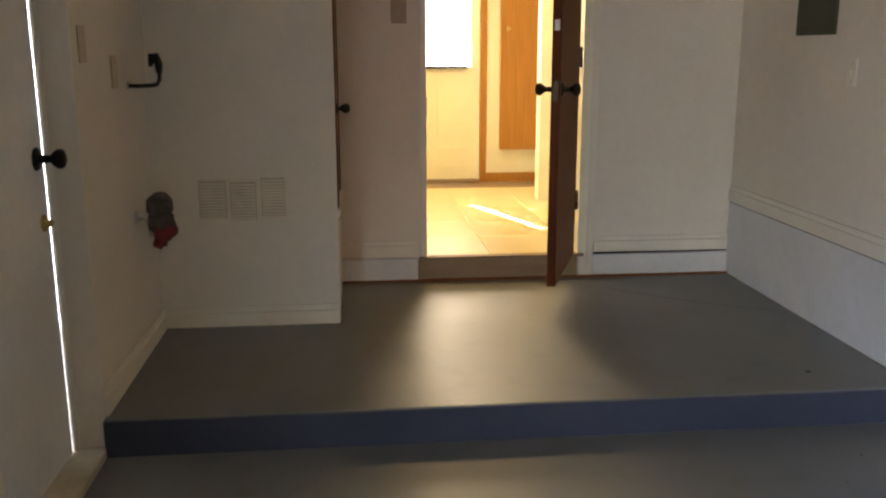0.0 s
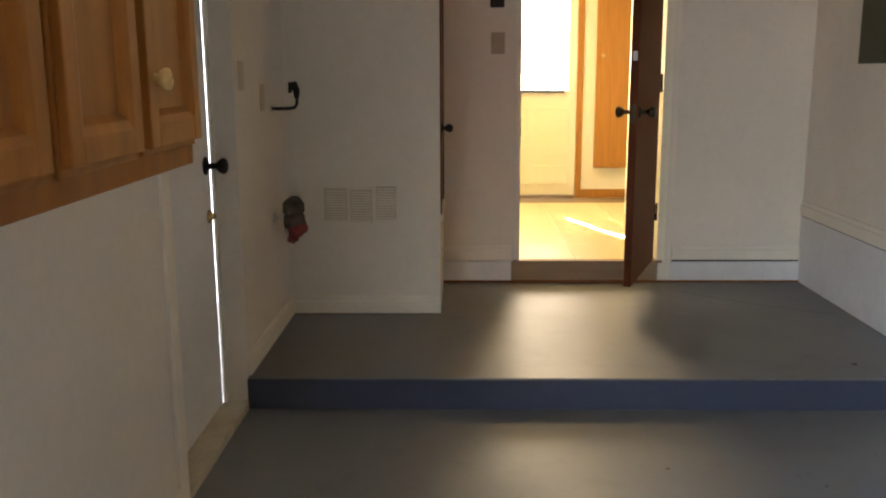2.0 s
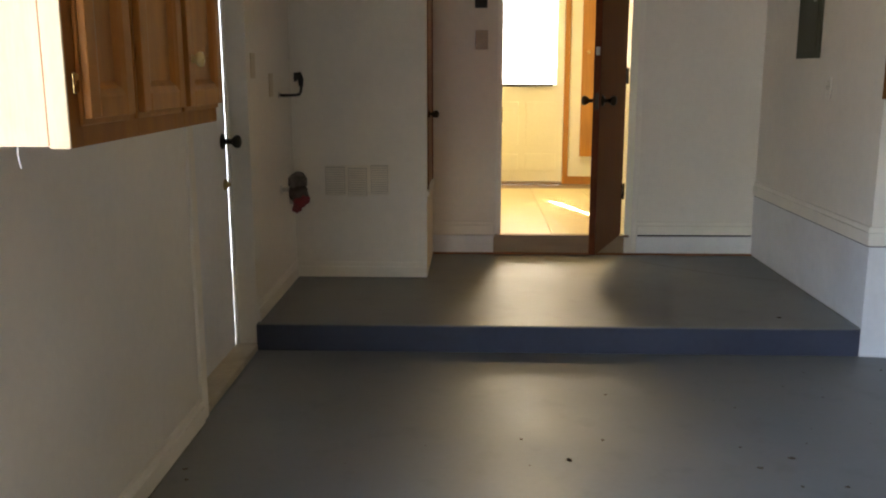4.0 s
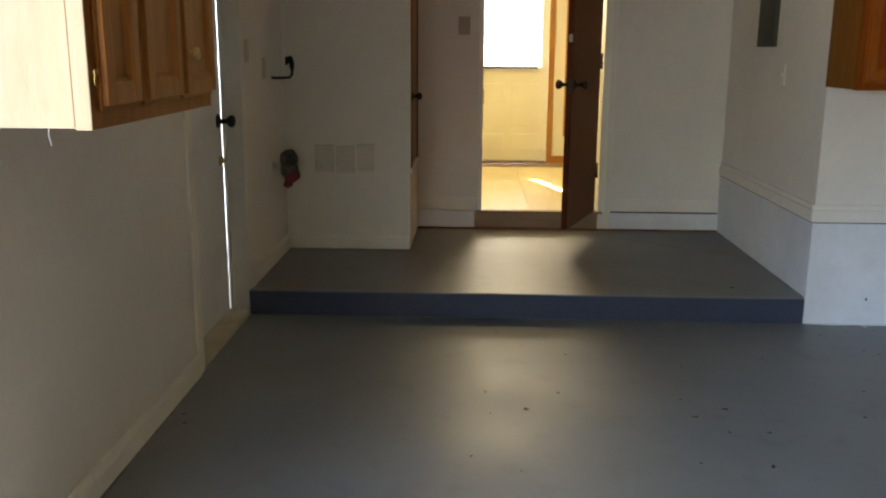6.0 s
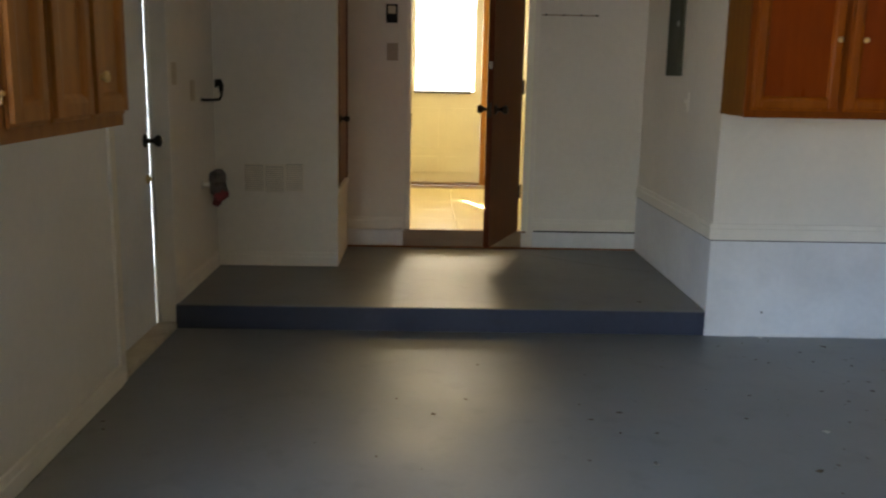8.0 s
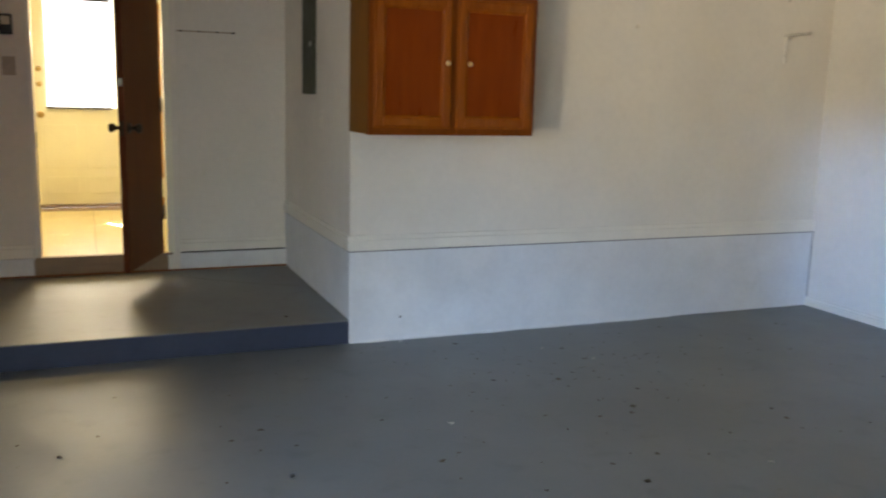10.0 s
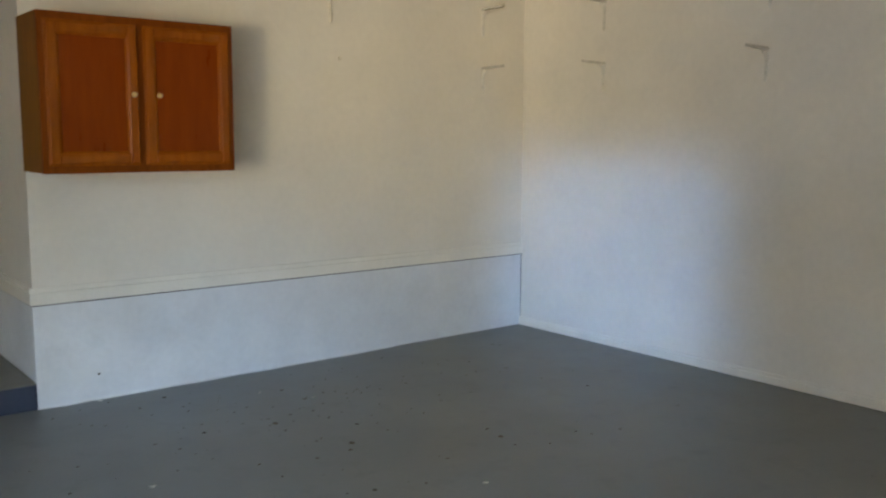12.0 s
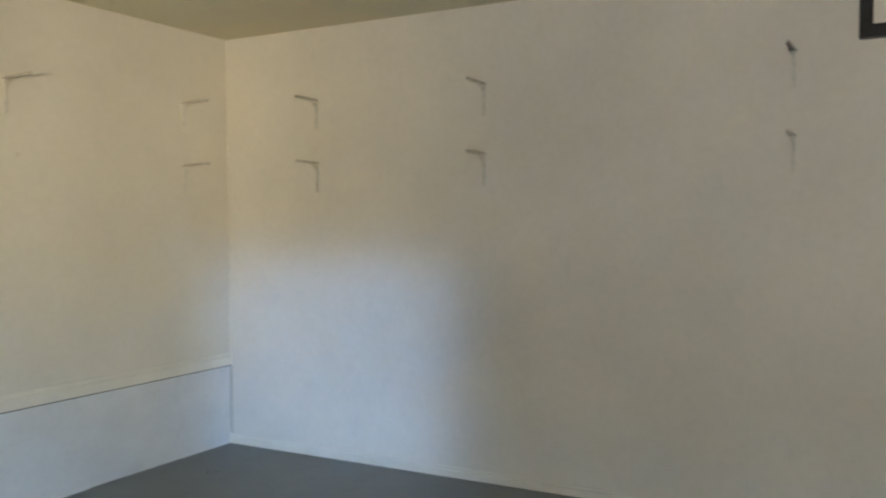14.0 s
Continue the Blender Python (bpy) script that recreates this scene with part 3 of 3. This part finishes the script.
cover_plate("blank_plate", pose(0, 4.085, 1.235, 0, 0, 90), 0.075, 0.115, IVORY, "ivory blank wall plate beside a black hook")
cover_plate("switch_plate", pose(1.07, YB, 1.495), 0.078, 0.118, PLATE, "tan light switch plate beside the house door", slot=True)
cover_plate("switch_plate", pose(XR, 4.22, 1.218, 0, 0, -90), 0.066, 0.112, TRIM, "white light switch plate on the alcove wall", slot=True)
th = thing("doorbell_button", pose(1.065, YB, 1.75), "black wall button with a white upper window", "control")
part("case", blocks(((-0.039, -0.022, -0.062), (0.039, -0.0005, 0.062)), bevel=0.004), BLACK, th)
part("window", blocks(((-0.026, -0.025, -0.002), (0.026, -0.0215, 0.05)), bevel=0.002), IVORY, th, "white plastic window")

hk = thing("wall_hook", pose(0, 4.27, 1.18), "bent black iron hook with ragged tape on its tip", "hook")
pts = [(0.0, 0, 0.0), (0.03, 0, -0.002), (0.085, 0, 0.0), (0.108, 0, 0.004), (0.118, 0, 0.02), (0.12, 0, 0.05), (0.118, 0, 0.09), (0.108, 0, 0.115), (0.095, 0, 0.105), (0.088, 0, 0.07)]
part("bar", tube(pts, 0.008, 8), BLACK, hk)
part("tape", tube([(0.119, 0, 0.045), (0.118, 0.002, 0.08), (0.11, -0.001, 0.112), (0.098, 0.0, 0.108), (0.09, 0, 0.08)], [0.011, 0.016, 0.013, 0.018, 0.010], 10), BLACK, hk)
part("base", moved(lathe([(0.016, 0), (0.016, 0.004), (0.008, 0.006)], 12), pose(0, 0, 0, 0, 90)), STEEL, hk)


def lump(centres):
    """A crumpled soft shape from overlapping balls, remeshed by noise displacement."""
    bm = bmesh.new()
    for c, r, s in centres:
        bmesh.ops.create_icosphere(bm, subdivisions=3, radius=r, matrix=Matrix.Translation(c) @ Matrix.Diagonal((*s, 1)))
    for v in bm.verts:
        n = noise.noise_vector(v.co * 38) * 0.012 + noise.noise_vector(v.co * 95) * 0.007
        v.co += n
    for f in bm.faces:
        f.smooth = True
    return bm


tap = thing("hose_tap", pose(0, 4.24, 0.66), "garage water tap wrapped in a dark rag with red cloth", "tap")
part("pipe", tube([(0.0, 0, 0.025), (0.035, 0, 0.025), (0.05, 0, 0.02), (0.055, 0, 0.0), (0.055, 0, -0.05)], 0.012, 12), PIPE, tap, "white painted pipe")
part("flange", moved(lathe([(0.026, 0), (0.025, 0.004), (0.014, 0.007)], 16), pose(0, 0, 0.025, 0, 90)), PIPE, tap)
part("rag", lump([((0.088, 0.004, 0.068), 0.042, (1.15, 1.1, 1.2)), ((0.094, -0.004, 0.008), 0.044, (1.15, 1.1, 1.2))]), RAG, tap)
part("red_cloth", lump([((0.106, -0.008, -0.028), 0.042, (1.1, 1.0, 0.9)), ((0.082, 0, -0.068), 0.026, (0.9, 1.0, 1.3))]), RED, tap, "faded red cloth")

# ---- electric panel, wall mark ----
ep = thing("electric_panel", pose(XR, 4.487, 1.368, 0, 0, -90), "grey enamelled electric panel on the alcove wall", "electric panel")
part("case", blocks(((-0.20, -0.014, 0.0), (0.12, -0.0005, 0.62)), bevel=0.003), PANEL, ep)
part("panel_door", blocks(((-0.165, -0.02, 0.04), (0.085, -0.0142, 0.58)), bevel=0.003), PANEL, ep)
part("latch", blocks(((0.035, -0.026, 0.29), (0.065, -0.0202, 0.32)), bevel=0.002), STEEL, ep)
rk = thing("hook_rail", pose(0, YB, 0), "thin dark nail rail on the wall beside the house door", "rail")
part("strip", blocks(((2.09, -0.006, 1.757), (2.485, -0.0005, 1.768)), bevel=0.002), PLATE, rk)
for x in (2.12, 2.24, 2.36, 2.465):
    part("nail", moved(lathe([(0.006, 0), (0.003, 0.003), (0.003, 0.016), (0.007, 0.018), (0.0, 0.02)], 8), pose(x, -0.006, 1.7625, 90)), BLACK, rk)

# ---- shelf brackets ----
def shelf_bracket(label):
    """A pressed steel bracket: wall leg downwards from its top, arm along -y, rib at the bend."""
    b = thing("shelf_bracket", pose(0, 0, 0), label, "shelf bracket", "shelf brackets")
    def channel(line, widths, depth, name, material):
        """A ribbed strip along line (points in the y-z plane), arched towards the inside of the bend."""
        bm = bmesh.new()
        rows = []
        for k, (y, z) in enumerate(line):
            p0, p1 = line[max(k - 1, 0)], line[min(k + 1, len(line) - 1)]
            d = Vector((0, p1[0] - p0[0], p1[1] - p0[1])).normalized()
            n = Vector((0, d.z, -d.y)) if d.y < 0 or d.z > 0 else Vector((0, -d.z, d.y))
            w, c = widths[k], Vector((0, y, z))
            rows.append([bm.verts.new(c + Vector((w * u, 0, 0)) + n * depth * h) for u, h in
                         ((-1, 0), (-0.95, 0.3), (-0.5, 0.45), (-0.35, 1.0), (0.35, 1.0), (0.5, 0.45), (0.95, 0.3), (1, 0))])
        for p, q in zip(rows, rows[1:]):
            for k in range(8):
                bm.faces.new((p[k], p[(k + 1) % 8], q[(k + 1) % 8], q[k]))
        bm.faces.new(rows[0])
        bm.faces.new(list(reversed(rows[-1])))
        return part(name, bm, material, b)
    channel([(-0.0005, -0.170), (-0.0005, -0.120), (-0.0005, -0.05), (-0.0005, 0.0)], [0.006, 0.009, 0.012, 0.013], -0.014, "leg", BRACKET)
    channel([(-0.001, 0.0), (-0.05, 0.001), (-0.13, 0.003), (-0.21, 0.005)], [0.019, 0.015, 0.011, 0.006], 0.016, "arm", BRACKET_A)
    bm = bmesh.new()
    lo, hi = [[bm.verts.new((x, y, z)) for y, z in ((-0.010, -0.010), (-0.055, -0.011), (-0.030, -0.020), (-0.018, -0.034), (-0.011, -0.060))] for x in (-0.006, 0.006)]
    bm.faces.new(lo), bm.faces.new(list(reversed(hi)))
    for k in range(5):
        bm.faces.new((lo[k], lo[(k + 1) % 5], hi[(k + 1) % 5], hi[k]))
    part("gusset", bm, BRACKET, b)
    return b


br = shelf_bracket("white painted steel shelf bracket with no shelf")
br.matrix_world = pose(4.54, YS, 2.192)
for x, z in ((5.74, 2.20), (5.745, 1.812)):
    copy_thing(br, pose(x, YS, z))
for y, z in ((2.87, 2.207), (2.865, 1.822), (1.715, 2.218), (1.718, 1.832), (0.112, 2.25), (0.11, 1.856)):
    copy_thing(br, pose(XF, y, z, 0, 0, -90))

hg = thing("opener_hanger", pose(4.80, 0, 0), "black angle iron hanger frame fixed under the ceiling", "hanger")
for y in (-0.275, -0.80):
    part("upright", blocks(((-0.018, y - 0.02, 2.045), (-0.014, y + 0.02, H)), ((-0.014, y + 0.016, 2.045), (0.018, y + 0.02, H)), bevel=0.001), BLACK, hg)
part("crossbar", blocks(((-0.022, -0.84, 2.035), (-0.0182, -0.255, 2.075)), ((-0.0182, -0.84, 2.035), (0.018, -0.255, 2.039)), bevel=0.001), BLACK, hg)

# ---- kitchen beyond the house door ----
KX0, KX1 = 0.75, 3.4
structure("kitchen_floor", blocks(((KX0, YB + 0.14, SILLZ - 0.10), (KX1, KY, SILLZ - 0.006))), SILL, "subfloor of the kitchen", "floor")
kf = bpy.data.objects["kitchen_floor"]
structure("kitchen_wall_back", blocks(((KX0, KY, 0.1), (1.06, KY + 0.12, H)), ((1.85, KY, 0.1), (KX1, KY + 0.12, H)), ((1.06, KY, 2.28), (1.85, KY + 0.12, H))), CREAM, "cream kitchen wall with an outside door", "wall")
structure("kitchen_wall_west", blocks(((KX0 - 0.1, YB + 0.14, 0.1), (KX0, KY + 0.12, H))), CREAM, "cream kitchen side wall", "wall")
structure("kitchen_wall_east", blocks(((KX1, YB + 0.14, 0.1), (KX1 + 0.1, KY + 0.12, H))), CREAM, "cream kitchen side wall", "wall")
structure("kitchen_wall_south", blocks(((KX0, YB + 0.14, SILLZ), (DX0 - 0.02, YB + 0.15, H)), ((DX1 + 0.04, YB + 0.14, SILLZ), (KX1, YB + 0.15, H))), CREAM, "cream kitchen wall round the garage door", "wall")
structure("kitchen_ceiling", blocks(((KX0 - 0.1, YB + 0.14, H), (KX1 + 0.1, KY + 0.12, H + 0.1))), CEIL, "cream kitchen ceiling", "ceiling")
structure("kitchen_partition", blocks(((2.14, 6.95, SILLZ), (KX1, 7.07, H))), CREAM, "cream kitchen partition end", "wall")
structure("kitchen_baseboard", blocks(((1.902, KY - 0.014, SILLZ), (KX1, KY, SILLZ + 0.075)), bevel=0.003), ORANGE, "orange varnished wooden baseboard", "baseboard")
structure("kitchen_casing", blocks(((1.850, KY - 0.02, SILLZ), (1.902, KY, 2.35)), ((0.99, KY - 0.02, SILLZ), (1.055, KY, 2.35)), bevel=0.003), ORANGE, "orange varnished door casing", "trim")
structure("back_door_sill", blocks(((1.06, KY - 0.03, SILLZ - 0.002), (1.848, KY + 0.10, SILLZ + 0.022)), bevel=0.004), SILL, "worn wooden threshold of the kitchen's outside door", "sill")

bd = thing("back_door", pose(1.065, KY, SILLZ + 0.025), "cream panelled outside door with a blind over its window", "door")
part("leaf", blocks(((0, 0, 0), (0.782, 0.04, 0.90)), ((0, 0, 1.90), (0.782, 0.04, 2.0)), ((0, 0, 0.90), (0.13, 0.04, 1.90)), ((0.715, 0, 0.90), (0.782, 0.04, 1.90)), bevel=0.002), CREAM, bd)
for x0, x1 in ((0.09, 0.37), (0.44, 0.72)):
    for z0, z1 in ((0.10, 0.26), (0.34, 0.74)):
        part("raised_panel", blocks(((x0, -0.007, z0), (x1, 0.0, z1)), bevel=0.006), CREAM, bd)
part("pane", blocks(((0.13, 0.018, 0.90), (0.715, 0.022, 1.90))), GLASS, bd).visible_shadow = False
part("knob", moved(knob_shape(0.95, 0.04), pose(0.065, 0, 0.83, 90)), BRASS, bd, "brass knob")
for z in (1.105, 1.24):
    part("deadbolt", moved(lathe([(0.025, 0), (0.024, 0.008), (0.012, 0.012), (0.0, 0.016)], 16), pose(0.065, 0, z, 90)), BRASS, bd, "brass lock")
bl = thing("window_blind", pose(1.185, KY, 0), "white slatted blind hanging over the kitchen door window", "blind")
part("headrail", blocks(((-0.01, -0.04, 2.135), (0.575, -0.008, 2.165)), bevel=0.003), BLACK, bl, "dark headrail")
part("bottom_rail", blocks(((0.0, -0.035, 1.165), (0.56, -0.012, 1.185)), bevel=0.003), BLACK, bl, "dark bottom rail")
slat = bmesh.new()
box(slat, (0.0, -0.012, -0.0008), (0.56, 0.012, 0.0008))
slat_me = mesh_of("slat", slat, BLIND)
for i in range(44):
    s = new("slat", slat_me)
    s.parent = bl
    s.matrix_local = pose(0, -0.022, 1.196 + i * 0.0214, 35)
for x in (0.08, 0.48):
    part("ladder_cord", tube([(x, -0.036, 1.18), (x, -0.036, 2.14)], 0.0012, 6), CORD, bl)
structure("kitchen_backdrop", blocks(((0.6, KY + 0.5, 0.6), (2.6, KY + 0.52, 2.8))), DAYLIGHT, "bright daylight outside the kitchen door", "backdrop")

ib = thing("ironing_cupboard", pose(2.008, KY, 0.53), "tall orange varnished cupboard door on the kitchen wall", "cupboard")
part("case", blocks(((0, -0.05, 0), (0.32, -0.0005, 1.62)), bevel=0.002), ORANGE, ib)
part("cupboard_door", blocks(((-0.006, -0.07, -0.005), (0.326, -0.0505, 1.625)), bevel=0.004), ORANGE, ib)
part("knob", moved(lathe([(0.008, 0), (0.008, 0.012), (0.016, 0.02), (0.012, 0.03), (0.0, 0.032)], 16), pose(0.05, -0.07, 0.94, 90)), BRASS, ib, "brass knob")

# ---- litter on the floor ----
def leaf_mesh(i):
    """A curled dry leaf or flake."""
    rnd = random.Random(i)
    bm = bmesh.new()
    L, W = rnd.uniform(0.018, 0.032), rnd.uniform(0.007, 0.014)
    rows = []
    for k in range(6):
        u = k / 5
        w = W * math.sin(math.pi * (0.08 + 0.86 * u)) * rnd.uniform(0.8, 1.1)
        z = 0.0015 + 0.008 * (u - 0.5) ** 2 * rnd.uniform(1.0, 3.0)
        c = 0.003 * math.sin(2.4 * u + i)
        rows.append([bm.verts.new(((u - 0.5) * L, c + s * w, z + (0.005 * rnd.random() if s else 0))) for s in (-1, 0, 1)])
    for a, b in zip(rows, rows[1:]):
        for k in range(2):
            bm.faces.new((a[k], a[k + 1], b[k + 1], b[k]))
    got = bmesh.ops.solidify(bm, geom=bm.faces[:], thickness=0.0008)
    zmin = min(v.co.z for v in bm.verts)
    for v in bm.verts:
        v.co.z -= zmin
    return bm


LEAVES = [mesh_of("dry_leaf", leaf_mesh(i), LEAF) for i in range(6)]
CHIPS = [mesh_of("paint_chip", leaf_mesh(20 + i), CHIP) for i in range(3)]
SPOTS = ((6.095, 1.92), (4.756, 3.396), (3.641, 2.677), (1.57, 3.055), (2.224, 2.258), (1.497, 2.60), (1.36, 2.43), (2.12, 2.47), (1.99, 2.39), (3.94, 2.43), (3.46, 1.77), (3.56, 1.73), (3.37, 1.53), (4.54, 2.85), (3.39, 3.41),
         (3.23, 3.16), (3.39, 3.11), (2.72, 1.94), (3.56, 2.16), (3.73, 2.16), (4.38, 2.0), (2.63, 2.42), (5.20, 2.75), (5.30, 2.20), (4.36, 1.88),
         (4.68, 1.72), (3.95, 2.94), (3.93, 3.15), (3.65, 2.99), (3.32, 2.76), (2.81, 1.99), (5.54, 3.24), (3.78, 2.23), (2.98, 1.58), (0.07, 2.32), (0.10, 2.24))
for i, (x, y) in enumerate(SPOTS):
    ob = new("dry_leaf", LEAVES[i % 6])
    ob.matrix_world = pose(x, y, 0.0004, 0, 0, (i * 137.5) % 360) @ Matrix.Diagonal((*[0.6 + 0.5 * ((i * 7) % 5) / 4] * 2, 0.45, 1))
    tagged(ob, "small curled brown dry leaf on the garage floor", "leaf", "litter")
for i, (x, y) in enumerate(((2.90, 2.29), (3.82, 3.18), (4.0, 2.93), (2.15, 1.98), (3.94, 1.52), (3.11, 3.55))):
    ob = new("paint_chip", CHIPS[i % 3])
    ob.matrix_world = pose(x, y, 0.0004, 0, 0, (i * 97) % 360)
    tagged(ob, "small pale paint chip on the garage floor", "chip", "litter")
ob = new("dry_leaf", LEAVES[1])
ob.matrix_world = pose(2.507, 3.774, STEP + 0.0004, 0, 0, 40)
tagged(ob, "small dry leaf on the raised step", "leaf", "litter")

single("wall_plug", moved(lathe([(0.015, 0), (0.013, 0.0015), (0.006, 0.002), (0.0, 0.0022)], 12), pose(4.605, YS, 1.82, 90)), VENT, "small painted-over wall plug in the garage wall", "plug")
single("bolt_head", moved(lathe([(0.007, 0), (0.006, 0.002), (0.003, 0.003), (0.0, 0.0032)], 6), pose(3.123, YS - 0.004, 0.132, 90)), LEAF, "small rusty bolt head in the stem wall", "bolt")
# ragged edge of wall paint run out over the floor below the stem wall
bm = bmesh.new()
prev = None
for k in range(101):
    x = XR - 0.004 + 2.3 * k / 100
    run = (0.016 + 0.012 * noise.noise(Vector((x * 5, 1, 0))) + 0.006 * noise.noise(Vector((x * 23, 4, 0)))) * min(1, (2.32 - 2.3 * k / 100) * 2, 0.3 + k / 8)
    y = YS - 0.004 - max(run, 0.002)
    cur = [bm.verts.new((x, YS + 0.01, 0.005)), bm.verts.new((x, y + 0.002, 0.005)), bm.verts.new((x, y, 0.0))]
    if prev:
        for n in range(2):
            bm.faces.new((prev[n], prev[n + 1], cur[n + 1], cur[n]))
    prev = cur
structure("paint_run", bm, STEM, "ragged white paint run over the floor edge", "paint")
# a pale scrape on the step, and grit swept over the floor
bm = bmesh.new()
prev = None
for k in range(25):
    u = k / 24
    p = Vector((2.06 + 0.70 * u, 5.06 - 0.50 * u - 0.05 * math.sin(math.pi * u), STEP + 0.0006))
    wdt = 0.004 + 0.004 * abs(math.sin(9 * u))
    cur = [bm.verts.new(p + Vector((0.4 * wdt, 0.9 * wdt, 0))), bm.verts.new(p - Vector((0.4 * wdt, 0.9 * wdt, 0)))]
    if prev:
        bm.faces.new((prev[0], prev[1], cur[1], cur[0]))
    prev = cur
structure("step_scrape", bm, mat("scraped_paint", (0.17, 0.165, 0.15), 0.6, var=0.15, scale=30, bump=0.1), "pale scrape across the painted step", "mark")
rnd = random.Random(5)
bm = bmesh.new()
for k in range(170):
    x, y = rnd.uniform(0.4, 5.8), rnd.uniform(0.6, 3.5)
    if k % 3:
        x, y = rnd.gauss(3.7, 0.7), rnd.gauss(2.7, 0.45)
    if not (0.1 < x < 6.0 and 0.2 < y < 3.55):
        continue
    r = rnd.uniform(0.002, 0.006)
    bmesh.ops.create_icosphere(bm, subdivisions=1, radius=r, matrix=pose(x, y, r * 0.3, 0, 0, rnd.uniform(0, 180)) @ Matrix.Diagonal((rnd.uniform(1, 2.4), 1, 0.35, 1)))
single("floor_grit", bm, LEAF, "fine dark grit scattered on the garage floor", "grit", kind="stuff")

# ---- kitchen floor tiles ----
TS = 0.457
tile_me = mesh_of("tile", blocks(((0.0015, 0.0015, 0), (TS - 0.0015, TS - 0.0015, 0.006)), bevel=0.001), VINYL)
for ix in range(5):
    for iy in range(5):
        t = new("tile", tile_me)
        t.parent = kf
        t.matrix_local = pose(0.85 - 0.223 + 0.457 * ix, YB + 0.026 + TS * iy, SILLZ - 0.006)
